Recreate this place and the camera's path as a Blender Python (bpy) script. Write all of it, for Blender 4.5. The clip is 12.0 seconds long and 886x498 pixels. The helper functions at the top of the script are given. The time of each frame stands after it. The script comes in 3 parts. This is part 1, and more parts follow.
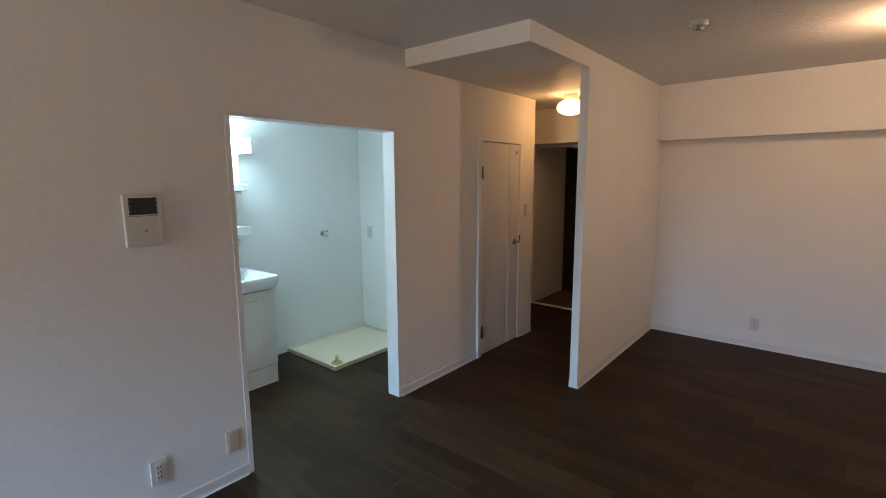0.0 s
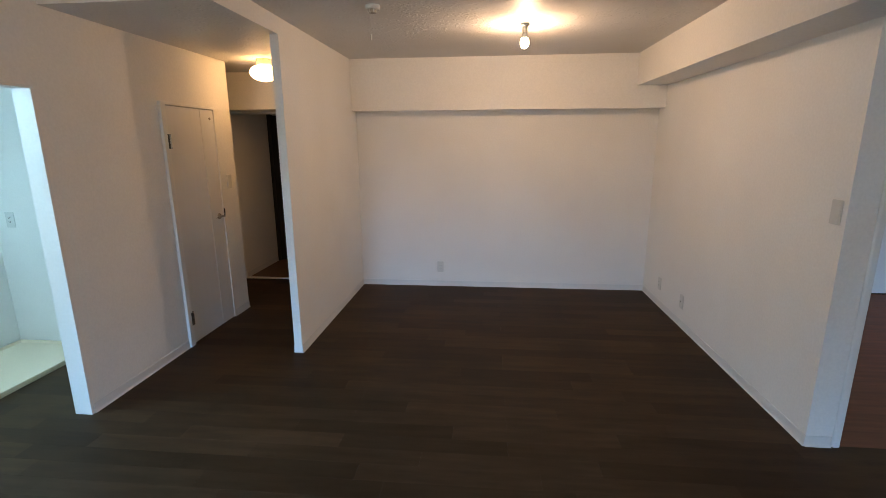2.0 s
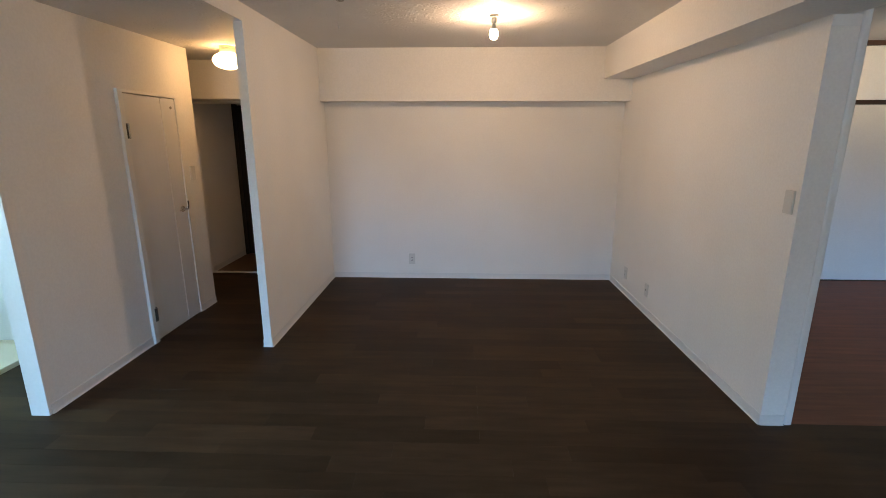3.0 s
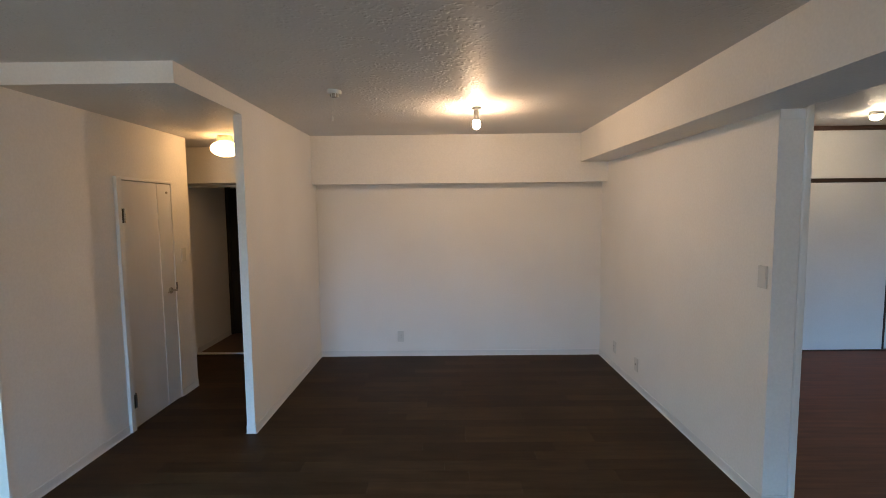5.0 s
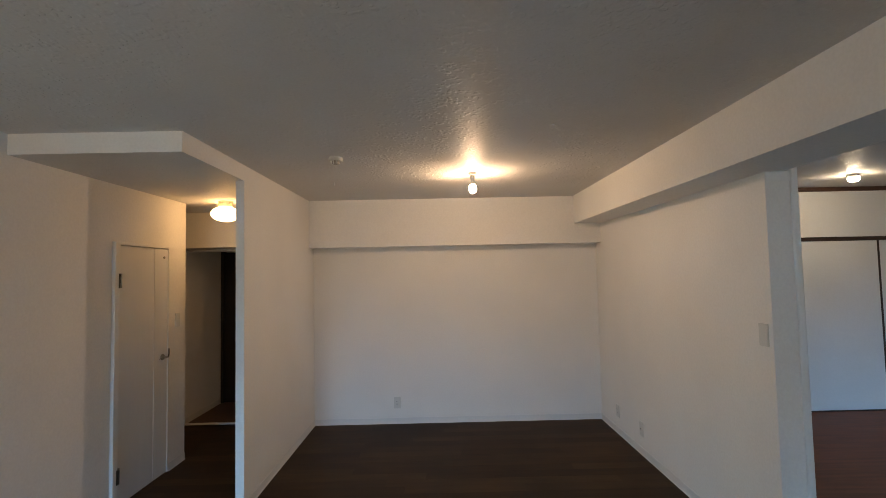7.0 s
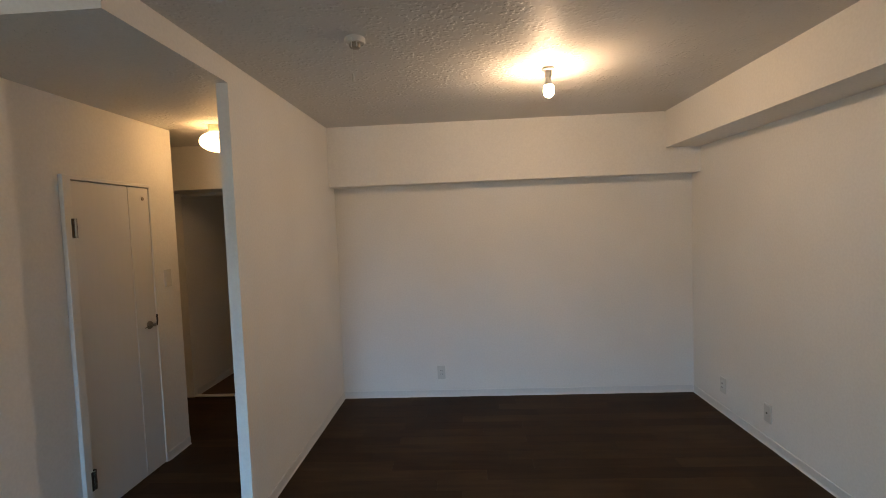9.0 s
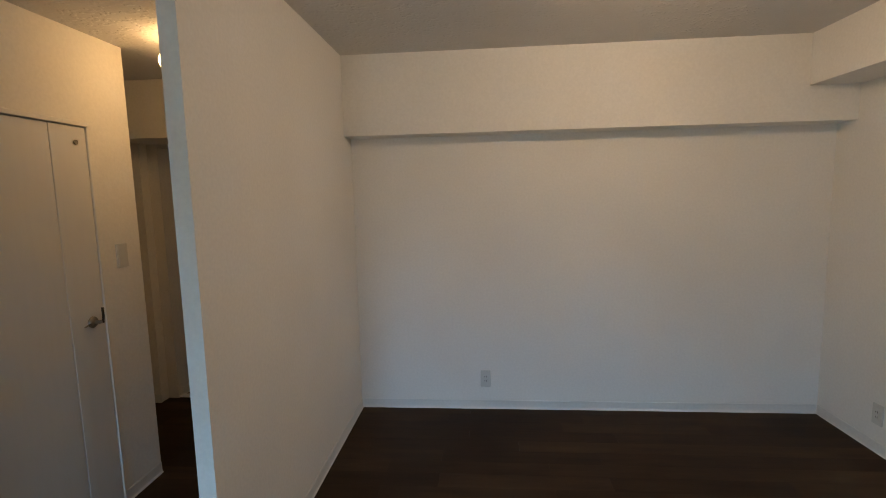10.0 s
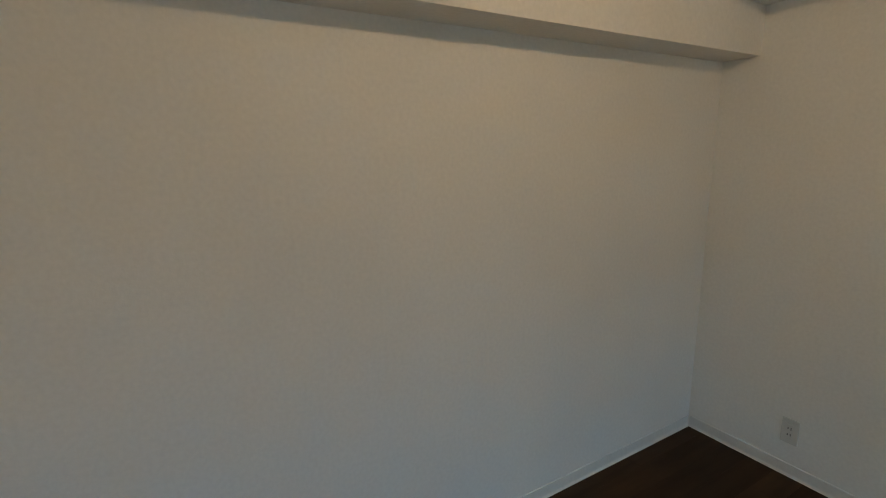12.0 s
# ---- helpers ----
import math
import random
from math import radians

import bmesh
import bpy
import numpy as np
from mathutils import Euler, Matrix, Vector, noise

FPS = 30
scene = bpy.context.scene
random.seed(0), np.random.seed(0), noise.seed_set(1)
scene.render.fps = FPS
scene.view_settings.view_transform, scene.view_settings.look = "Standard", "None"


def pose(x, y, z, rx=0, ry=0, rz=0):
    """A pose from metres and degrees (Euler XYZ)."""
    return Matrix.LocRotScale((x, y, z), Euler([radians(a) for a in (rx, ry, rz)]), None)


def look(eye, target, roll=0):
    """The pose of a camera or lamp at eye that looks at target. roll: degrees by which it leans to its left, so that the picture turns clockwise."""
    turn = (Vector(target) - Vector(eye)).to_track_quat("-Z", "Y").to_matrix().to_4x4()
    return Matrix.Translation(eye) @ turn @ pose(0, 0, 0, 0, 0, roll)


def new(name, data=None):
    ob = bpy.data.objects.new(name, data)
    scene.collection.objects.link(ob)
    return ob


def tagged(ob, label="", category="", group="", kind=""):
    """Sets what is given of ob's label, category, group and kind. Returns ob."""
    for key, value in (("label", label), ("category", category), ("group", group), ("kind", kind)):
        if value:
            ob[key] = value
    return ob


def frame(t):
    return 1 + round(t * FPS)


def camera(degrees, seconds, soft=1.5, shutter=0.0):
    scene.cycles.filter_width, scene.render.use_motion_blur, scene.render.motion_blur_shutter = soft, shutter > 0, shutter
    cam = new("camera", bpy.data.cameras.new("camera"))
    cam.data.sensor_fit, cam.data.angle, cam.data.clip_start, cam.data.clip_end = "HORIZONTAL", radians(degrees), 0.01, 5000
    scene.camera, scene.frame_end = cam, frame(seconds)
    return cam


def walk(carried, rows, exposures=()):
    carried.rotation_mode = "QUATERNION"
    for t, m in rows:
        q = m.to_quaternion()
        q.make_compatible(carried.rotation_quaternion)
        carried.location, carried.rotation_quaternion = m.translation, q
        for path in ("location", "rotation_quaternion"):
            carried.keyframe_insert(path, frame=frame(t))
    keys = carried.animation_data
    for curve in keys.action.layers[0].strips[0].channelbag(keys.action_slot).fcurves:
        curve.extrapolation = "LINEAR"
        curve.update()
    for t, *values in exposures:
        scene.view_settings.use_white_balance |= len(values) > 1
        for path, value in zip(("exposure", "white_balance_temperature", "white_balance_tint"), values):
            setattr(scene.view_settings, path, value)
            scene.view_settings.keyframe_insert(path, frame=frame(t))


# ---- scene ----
cam = camera(86.8, 12.0, soft=0.68)
PATH = [
    (0, (0.166, 0.114, 1.561), (-1.096, 1.636, 1.259), -0.3),
    (0.2, (0.244, 0.07, 1.561), (-0.859, 1.713, 1.27), -0.1),
    (0.5, (0.321, 0.039, 1.573), (-0.523, 1.83, 1.289), 0.3),
    (1, (0.301, 0.033, 1.595), (-0.221, 1.939, 1.288), 0.3),
    (1.5, (0.244, 0.038, 1.585), (-0.069, 1.977, 1.211), -0.3),
    (2, (0.234, 0.043, 1.581), (0.047, 1.984, 1.137), -0.3),
    (2.5, (0.24, 0.04, 1.574), (0.127, 1.979, 1.097), -0.1),
    (4.5, (0.24, 0.007, 1.593), (0.223, 1.978, 1.254), -0.2),
    (5, (0.235, -0.016, 1.61), (0.221, 1.978, 1.447), -0.6),
    (5.5, (0.232, -0.037, 1.611), (0.228, 1.962, 1.564), -1.1),
    (6, (0.25, -0.057, 1.603), (0.252, 1.943, 1.646), -1.3),
    (6.5, (0.223, -0.062, 1.608), (0.244, 1.935, 1.726), -1.2),
    (8.5, (0.122, 0.552, 1.552), (0.071, 2.551, 1.511), -1.4),
    (8.8, (0.067, 0.783, 1.538), (-0.029, 2.779, 1.465), -1.8),
    (9, (-0.014, 0.965, 1.541), (-0.116, 2.96, 1.438), -2.2),
    (9.2, (-0.045, 1.139, 1.503), (-0.169, 3.131, 1.371), -2.4),
    (9.5, (-0.107, 1.436, 1.539), (-0.241, 3.424, 1.363), -2.3),
    (9.8, (-0.198, 1.714, 1.503), (-0.36, 3.696, 1.296), -1.9),
    (10, (-0.298, 1.915, 1.513), (-0.462, 3.895, 1.282), -1.3),
    (10.2, (-0.342, 2.099, 1.501), (-0.502, 4.078, 1.254), -1.3),
    (10.5, (-0.415, 2.415, 1.499), (-0.535, 4.389, 1.203), -1.1),
    (10.8, (-0.458, 2.673, 1.473), (-0.493, 4.651, 1.181), -1.1),
    (11, (-0.504, 2.903, 1.524), (-0.45, 4.87, 1.167), -0.8),
    (11.2, (-0.532, 3.07, 1.51), (-0.36, 5.034, 1.172), -0.7),
    (11.5, (-0.521, 3.353, 1.518), (-0.138, 5.28, 1.143), -1.1),
    (11.8, (-0.455, 3.595, 1.511), (0.259, 5.424, 1.127), -1.5),
    (12, (-0.412, 3.754, 1.509), (0.576, 5.444, 1.102), -1.1),
]
EXPOSURES = [
    (0.0, -0.61, 7700, 19), (0.5, -0.66, 7600, 18), (1.0, -0.54, 7340, 16), (2.5, -0.20, 6930, 12), (4.5, -0.28, 6790, 10), (5.5, -0.50, 6890, 10), (6.5, -0.55, 7020, 10),
    (8.5, -0.61, 6960, 8), (9.5, -0.67, 6860, 7), (10.5, -0.75, 6760, 2), (11.0, -0.88, 6760, 0), (12.0, -1.0, 6780, -3)]
walk(cam, [(t, look(*p)) for t, *p in PATH], EXPOSURES)

# strengths of the place's lights and of an added window fill; the sky's light comes down at an angle
DAY = 134.0
DOWN = 40.0
EAST = 7.0
SPREAD = 84.0
WINDOW_FILL = 34.0
BULB_GLOW = 735.0
GLOBE_GLOW = 18.0
TUBE_GLOW = 71.0
DOME_GLOW = 250.0

# ---- daylight, exposure ----
world = bpy.data.worlds.new("world")
world.use_nodes = True
wn = world.node_tree.nodes
sky = wn.new("ShaderNodeTexSky")
sky.sky_type = "NISHITA"
sky.sun_disc = False
sky.sun_elevation = radians(35)
sky.sun_rotation = radians(60)
world.node_tree.links.new(sky.outputs[0], wn["Background"].inputs[0])
wn["Background"].inputs[1].default_value = 0.05
scene.world = world


def window_light(name, x, z, width, height, watts, colour, down, spread, east=0.0):
    """Light in a window's opening: the sky's comes down over the balcony rail, an added fill is tilted upwards."""
    data = bpy.data.lights.new(name, "AREA")
    data.shape, data.size, data.size_y = "RECTANGLE", width, height
    data.energy, data.color, data.spread = watts, colour, radians(spread)
    ob = new(name, data)
    level = math.cos(radians(down))
    ob.matrix_world = look((x, -2.56, z), (x + level * math.sin(radians(east)), -2.56 + level * math.cos(radians(east)), z - math.sin(radians(down))))


for x, width, sky_share, fill_share in ((-1.45, 1.2, 1.0, 1.0), (4.4, 1.7, 1.4, 0.55)):
    window_light("sky_daylight", x, 1.05, width, 1.8, DAY * sky_share, (0.20, 0.53, 1.0), DOWN, SPREAD, EAST)
    # added warm fill without a known source, brightens ceiling and walls
    window_light("window_fill", x, 1.0, width, 1.7, WINDOW_FILL * fill_share, (1.0, 0.87, 0.73), -40, 135)


# ---- materials ----
def material(name, colour, rough=0.5, metal=0.0, grain=0.06, grain_scale=60.0, stain=0.05, bump=0.0, bump_scale=400.0,
             stretch=(1, 1, 1), spread=0.0, islands=False, gloss=0.5):
    """Principled surface with fine grain, large stains, relief and, per piece, a random shade."""
    m = bpy.data.materials.new(name)
    m.use_nodes = True
    t = m.node_tree
    n, link = t.nodes, t.links.new
    b = n["Principled BSDF"]
    b.inputs["Metallic"].default_value = metal
    b.inputs["Specular IOR Level"].default_value = gloss
    place = n.new("ShaderNodeNewGeometry")
    scale = n.new("ShaderNodeVectorMath")
    scale.operation = "MULTIPLY"
    scale.inputs[1].default_value = stretch
    link(place.outputs["Position"], scale.inputs[0])
    fine = n.new("ShaderNodeTexNoise")
    fine.inputs["Scale"].default_value = grain_scale
    fine.inputs["Detail"].default_value = 5
    wide = n.new("ShaderNodeTexNoise")
    wide.inputs["Scale"].default_value = 1.7
    wide.inputs["Detail"].default_value = 3
    link(scale.outputs[0], fine.inputs["Vector"])
    link(place.outputs["Position"], wide.inputs["Vector"])
    shade = None
    for node, amount in ((fine.outputs["Fac"], grain), (wide.outputs["Fac"], stain)):
        r = n.new("ShaderNodeMapRange")
        r.inputs["From Min"].default_value, r.inputs["From Max"].default_value = 0.3, 0.7
        r.inputs["To Min"].default_value, r.inputs["To Max"].default_value = 1 - amount, 1 + amount
        link(node, r.inputs["Value"])
        if shade is None:
            shade = r.outputs[0]
        else:
            k = n.new("ShaderNodeMath")
            k.operation = "MULTIPLY"
            link(shade, k.inputs[0])
            link(r.outputs[0], k.inputs[1])
            shade = k.outputs[0]
    if spread:
        r = n.new("ShaderNodeMapRange")
        r.inputs["To Min"].default_value, r.inputs["To Max"].default_value = 1 - spread, 1 + spread
        if islands:
            link(place.outputs["Random Per Island"], r.inputs["Value"])
        else:
            info = n.new("ShaderNodeObjectInfo")
            link(info.outputs["Random"], r.inputs["Value"])
        k = n.new("ShaderNodeMath")
        k.operation = "MULTIPLY"
        link(shade, k.inputs[0])
        link(r.outputs[0], k.inputs[1])
        shade = k.outputs[0]
    tint = n.new("ShaderNodeVectorMath")
    tint.operation = "SCALE"
    tint.inputs[0].default_value = colour
    link(shade, tint.inputs["Scale"])
    link(tint.outputs[0], b.inputs["Base Color"])
    rr = n.new("ShaderNodeMapRange")
    rr.inputs["To Min"].default_value, rr.inputs["To Max"].default_value = rough - 0.06, rough + 0.06
    link(fine.outputs["Fac"], rr.inputs["Value"])
    link(rr.outputs[0], b.inputs["Roughness"])
    if bump:
        relief = n.new("ShaderNodeTexNoise")
        relief.inputs["Scale"].default_value = bump_scale
        relief.inputs["Detail"].default_value = 3
        link(scale.outputs[0], relief.inputs["Vector"])
        bp = n.new("ShaderNodeBump")
        bp.inputs["Strength"].default_value = 1.0
        bp.inputs["Distance"].default_value = bump
        link(relief.outputs["Fac"], bp.inputs["Height"])
        link(bp.outputs[0], b.inputs["Normal"])
    return m


def glowing(name, colour, strength):
    m = bpy.data.materials.new(name)
    m.use_nodes = True
    b = m.node_tree.nodes["Principled BSDF"]
    b.inputs["Base Color"].default_value = (0.9, 0.88, 0.84, 1)
    b.inputs["Roughness"].default_value = 0.25
    b.inputs["Emission Color"].default_value = (*colour, 1)
    b.inputs["Emission Strength"].default_value = strength
    return m


def embossed_paper(name, colour):
    """Ceiling paper with soft pebbled relief and a faint sheen."""
    m = material(name, colour, rough=0.52, grain=0.03, grain_scale=90, stain=0.03, gloss=0.07)
    t = m.node_tree
    n, link = t.nodes, t.links.new
    b = n["Principled BSDF"]
    place = n.new("ShaderNodeNewGeometry")
    warp = n.new("ShaderNodeTexNoise")
    warp.inputs["Scale"].default_value = 30
    warp.inputs["Detail"].default_value = 2
    add = n.new("ShaderNodeVectorMath")
    add.operation = "MULTIPLY_ADD"
    add.inputs[1].default_value = (0.016, 0.016, 0.0)
    link(place.outputs["Position"], warp.inputs["Vector"])
    link(warp.outputs["Color"], add.inputs[0])
    link(place.outputs["Position"], add.inputs[2])
    cell = n.new("ShaderNodeTexVoronoi")
    cell.feature = "SMOOTH_F1"
    cell.inputs["Scale"].default_value = 44
    link(add.outputs[0], cell.inputs["Vector"])
    ramp = n.new("ShaderNodeMapRange")
    ramp.interpolation_type = "SMOOTHSTEP"
    ramp.inputs["From Min"].default_value, ramp.inputs["From Max"].default_value = 0.24, 0.46
    ramp.inputs["To Min"].default_value, ramp.inputs["To Max"].default_value = 1.0, 0.0
    link(cell.outputs["Distance"], ramp.inputs["Value"])
    patch = n.new("ShaderNodeTexNoise")
    patch.inputs["Scale"].default_value = 14
    link(place.outputs["Position"], patch.inputs["Vector"])
    mul = n.new("ShaderNodeMath")
    mul.operation = "MULTIPLY"
    link(ramp.outputs[0], mul.inputs[0])
    thin = n.new("ShaderNodeMapRange")
    thin.interpolation_type = "SMOOTHSTEP"
    thin.inputs["From Min"].default_value, thin.inputs["From Max"].default_value = 0.32, 0.68
    link(patch.outputs["Fac"], thin.inputs["Value"])
    link(thin.outputs[0], mul.inputs[1])
    bp = n.new("ShaderNodeBump")
    bp.inputs["Strength"].default_value = 1.0
    bp.inputs["Distance"].default_value = 0.0023
    link(mul.outputs[0], bp.inputs["Height"])
    link(bp.outputs[0], b.inputs["Normal"])
    return m


PAPER = material("white_wallpaper", (0.84, 0.82, 0.78), rough=0.75, grain=0.03, grain_scale=70, stain=0.025, bump=0.0004, bump_scale=170, gloss=0.25)
WET_PAPER = material("washroom_wallpaper", (0.86, 0.835, 0.785), rough=0.7, grain=0.02, grain_scale=120, stain=0.02, bump=0.0006, bump_scale=260, gloss=0.25)
CEILING = embossed_paper("embossed_ceiling_paper", (0.69, 0.675, 0.655))
SKIRT = material("grey_white_vinyl_skirting", (0.74, 0.73, 0.70), rough=0.5, grain=0.03, stain=0.04)
CASING = material("white_painted_casing", (0.80, 0.79, 0.76), rough=0.4, grain=0.02, stain=0.03)
DOOR = material("white_laminate_door", (0.76, 0.75, 0.73), rough=0.42, grain=0.012, grain_scale=40, stain=0.03, stretch=(1, 1, 0.1))
CLOSET = material("white_closet_panel", (0.80, 0.79, 0.77), rough=0.45, grain=0.02, stain=0.03)
UMBER = material("dark_brown_lacquered_wood", (0.035, 0.018, 0.012), rough=0.4, grain=0.2, grain_scale=30, stretch=(0.1, 1, 1))
RUSSET = material("red_brown_wood", (0.075, 0.033, 0.022), rough=0.45, grain=0.2, grain_scale=30, stretch=(0.1, 1, 1))
WALNUT = material("dark_walnut_plank", (0.0425, 0.0252, 0.0137), rough=0.5, grain=0.24, grain_scale=18, stain=0.16, bump=0.0003, bump_scale=90, stretch=(0.15, 1, 1), spread=0.25, gloss=0.08)
WALNUT_FAR = material("dark_walnut_planking", (0.0425, 0.0252, 0.0137), rough=0.5, grain=0.24, grain_scale=18, stain=0.16, bump=0.0003, bump_scale=90, stretch=(0.15, 1, 1), spread=0.25, islands=True, gloss=0.08)
REDWOOD = material("red_brown_planking", (0.165, 0.063, 0.036), rough=0.45, grain=0.25, grain_scale=26, stain=0.10, bump=0.0003, bump_scale=90, stretch=(0.07, 1, 1), spread=0.06, islands=True, gloss=0.12)
UNDERLAY = material("grey_underlay", (0.03, 0.022, 0.018), rough=0.9)
PLATE = material("white_plastic_plate", (0.66, 0.65, 0.61), rough=0.35, grain=0.02, stain=0.02)
BEIGE = material("aged_beige_plastic", (0.62, 0.52, 0.38), rough=0.4, grain=0.03, stain=0.03)
SLOT = material("dark_slot", (0.02, 0.02, 0.02), rough=0.6)
CHROME = material("brushed_chrome", (0.55, 0.54, 0.52), rough=0.25, metal=1.0, grain=0.04)
STEEL = material("dull_nickel", (0.32, 0.29, 0.25), rough=0.35, metal=1.0, grain=0.06)
BRONZE = material("dark_bronze", (0.05, 0.042, 0.035), rough=0.35, metal=0.7, grain=0.06)
SCREEN = material("dark_display_glass", (0.040, 0.046, 0.040), rough=0.15, grain=0.02)
PAN = material("ivory_plastic_pan", (0.78, 0.65, 0.47), rough=0.35, grain=0.02, stain=0.03)
BRASS = material("yellowed_drain_plastic", (0.55, 0.42, 0.14), rough=0.4)
CERAMIC = material("glossy_white_basin", (0.82, 0.83, 0.83), rough=0.15, grain=0.01, stain=0.01)
CABINET = material("white_vanity_panel", (0.75, 0.715, 0.655), rough=0.4, grain=0.02, stain=0.02)
MIRROR = material("mirror_glass", (0.9, 0.92, 0.92), rough=0.07, metal=1.0, grain=0.0, stain=0.0)
ENTRY = material("near_black_steel_door", (0.026, 0.022, 0.019), rough=0.5, grain=0.1)
ENTRY_FLOOR = material("brown_vinyl_floor", (0.11, 0.058, 0.035), rough=0.5, grain=0.2, grain_scale=30, stretch=(0.1, 1, 1))
BULB = glowing("lit_bulb_glass", (1.0, 0.675, 0.425), BULB_GLOW)
DOME = glowing("lit_dome_cover", (1.0, 0.80, 0.56), DOME_GLOW)
GLOBE = glowing("lit_opal_globe", (1.0, 0.58, 0.25), GLOBE_GLOW)
TUBE = glowing("lit_mirror_lamp", (0.37, 0.715, 1.0), TUBE_GLOW)
GLASS = bpy.data.materials.new("window_glass")
GLASS.use_nodes = True
GLASS.node_tree.nodes["Principled BSDF"].inputs["Transmission Weight"].default_value = 1.0
GLASS.node_tree.nodes["Principled BSDF"].inputs["Roughness"].default_value = 0.0


# ---- builders ----
def mesh_of(name, bm, mat):
    for f in bm.faces:
        f.smooth = False
    bmesh.ops.recalc_face_normals(bm, faces=bm.faces[:])
    me = bpy.data.meshes.new(name)
    bm.to_mesh(me)
    bm.free()
    me.materials.append(mat)
    return me


def part(name, bm, mat, parent=None, label=""):
    ob = new(name, mesh_of(name, bm, mat))
    if parent is not None:
        ob.parent = parent
    if label:
        ob["label"] = label
    return ob


def smooth(ob, angle=40):
    for f in ob.data.polygons:
        f.use_smooth = True
    ob.data.set_sharp_from_angle(angle=radians(angle))
    return ob


def boxed(*boxes, bevel=0.0, segments=2):
    """A bmesh of boxes (x0, x1, y0, y1, z0, z1), edges rounded by bevel."""
    out = bmesh.new()
    for x0, x1, y0, y1, z0, z1 in boxes:
        made = bmesh.ops.create_cube(out, size=1)["verts"]
        for v in made:
            v.co = (x0 + (v.co.x + .5) * (x1 - x0), y0 + (v.co.y + .5) * (y1 - y0), z0 + (v.co.z + .5) * (z1 - z0))
    if bevel:
        bmesh.ops.bevel(out, geom=out.edges[:], offset=bevel, segments=segments, profile=0.5, affect="EDGES")
    return out


def turned(profile, steps=32, x=0.0, y=0.0):
    """A solid of revolution about a vertical axis from (radius, z) pairs."""
    bm = bmesh.new()
    rings = []
    for r, z in profile:
        if r < 1e-5:
            rings.append([bm.verts.new((x, y, z))])
        else:
            rings.append([bm.verts.new((x + r * math.cos(2 * math.pi * i / steps), y + r * math.sin(2 * math.pi * i / steps), z)) for i in range(steps)])
    for a, b in zip(rings, rings[1:]):
        for i in range(steps):
            j = (i + 1) % steps
            if len(a) == 1 and len(b) > 1:
                bm.faces.new((a[0], b[i], b[j]))
            elif len(b) == 1 and len(a) > 1:
                bm.faces.new((a[i], a[j], b[0]))
            elif len(a) > 1:
                bm.faces.new((a[i], a[j], b[j], b[i]))
    return bm


def tube(points, radius, steps=10):
    """A round bar along a list of points."""
    bm = bmesh.new()
    rings = []
    pts = [Vector(p) for p in points]
    for i, p in enumerate(pts):
        way = (pts[min(i + 1, len(pts) - 1)] - pts[max(i - 1, 0)]).normalized()
        side = way.orthogonal().normalized()
        up = way.cross(side)
        rings.append([bm.verts.new(p + radius * (math.cos(2 * math.pi * k / steps) * side + math.sin(2 * math.pi * k / steps) * up)) for k in range(steps)])
    for a, b in zip(rings, rings[1:]):
        best = min(range(steps), key=lambda s: sum((a[k].co - b[(k + s) % steps].co).length for k in range(steps)))
        for k in range(steps):
            bm.faces.new((a[k], a[(k + 1) % steps], b[(k + 1 + best) % steps], b[(k + best) % steps]))
    bm.faces.new(rings[0])
    bm.faces.new(rings[-1])
    return bm


def pierced(axis, p0, p1, u0, u1, z0, z1, holes=()):
    """A wall slab across axis from p0 to p1, along u0..u1, with holes (u0, u1, z0, z1) right through it."""
    us = sorted({u0, u1, *(h[0] for h in holes), *(h[1] for h in holes)})
    zs = sorted({z0, z1, *(h[2] for h in holes), *(h[3] for h in holes)})

    def solid(i, j):
        if not (0 <= i < len(us) - 1 and 0 <= j < len(zs) - 1):
            return False
        u, z = (us[i] + us[i + 1]) / 2, (zs[j] + zs[j + 1]) / 2
        return not any(h[0] < u < h[1] and h[2] < z < h[3] for h in holes)

    bm = bmesh.new()

    def quad(*corners):
        bm.faces.new([bm.verts.new((p, u, z) if axis == "x" else (u, p, z)) for p, u, z in corners])

    for i in range(len(us) - 1):
        for j in range(len(zs) - 1):
            if not solid(i, j):
                continue
            a, b, c, d = us[i], us[i + 1], zs[j], zs[j + 1]
            for p in (p0, p1):
                quad((p, a, c), (p, b, c), (p, b, d), (p, a, d))
            if not solid(i - 1, j):
                quad((p0, a, c), (p1, a, c), (p1, a, d), (p0, a, d))
            if not solid(i + 1, j):
                quad((p0, b, c), (p1, b, c), (p1, b, d), (p0, b, d))
            if not solid(i, j - 1):
                quad((p0, a, c), (p1, a, c), (p1, b, c), (p0, b, c))
            if not solid(i, j + 1):
                quad((p0, a, d), (p1, a, d), (p1, b, d), (p0, b, d))
    bmesh.ops.remove_doubles(bm, verts=bm.verts[:], dist=1e-5)
    return bm


def structure(name, bm, mat, label="", category="wall"):
    return tagged(part(name, bm, mat), label, category, kind="structure")


def thing(name, place, label, category, group=""):
    ob = new(name)
    ob.location = place
    ob.empty_display_size = 0.05
    return tagged(ob, label, category, group)


# ---- the plan: living room, hall, washroom, east room ----
XW, XP, XPL, XE = -2.105, -1.172, -1.232, 1.927      # west wall, partition faces, east wall
YN, YS = 5.10, -2.60                                 # north wall, window wall
ZC, ZS, ZB = 2.40, 2.287, 2.105                      # ceiling, hall soffit, underside of the east beam
XB = 1.645                                           # west face of the east beam
XE2 = 2.062                                          # back of the east wall
XBE = 2.02                                           # east face of the east beam
ZE = 2.478                                           # ceiling of the east room
XEE = 5.65                                           # far wall of the east room

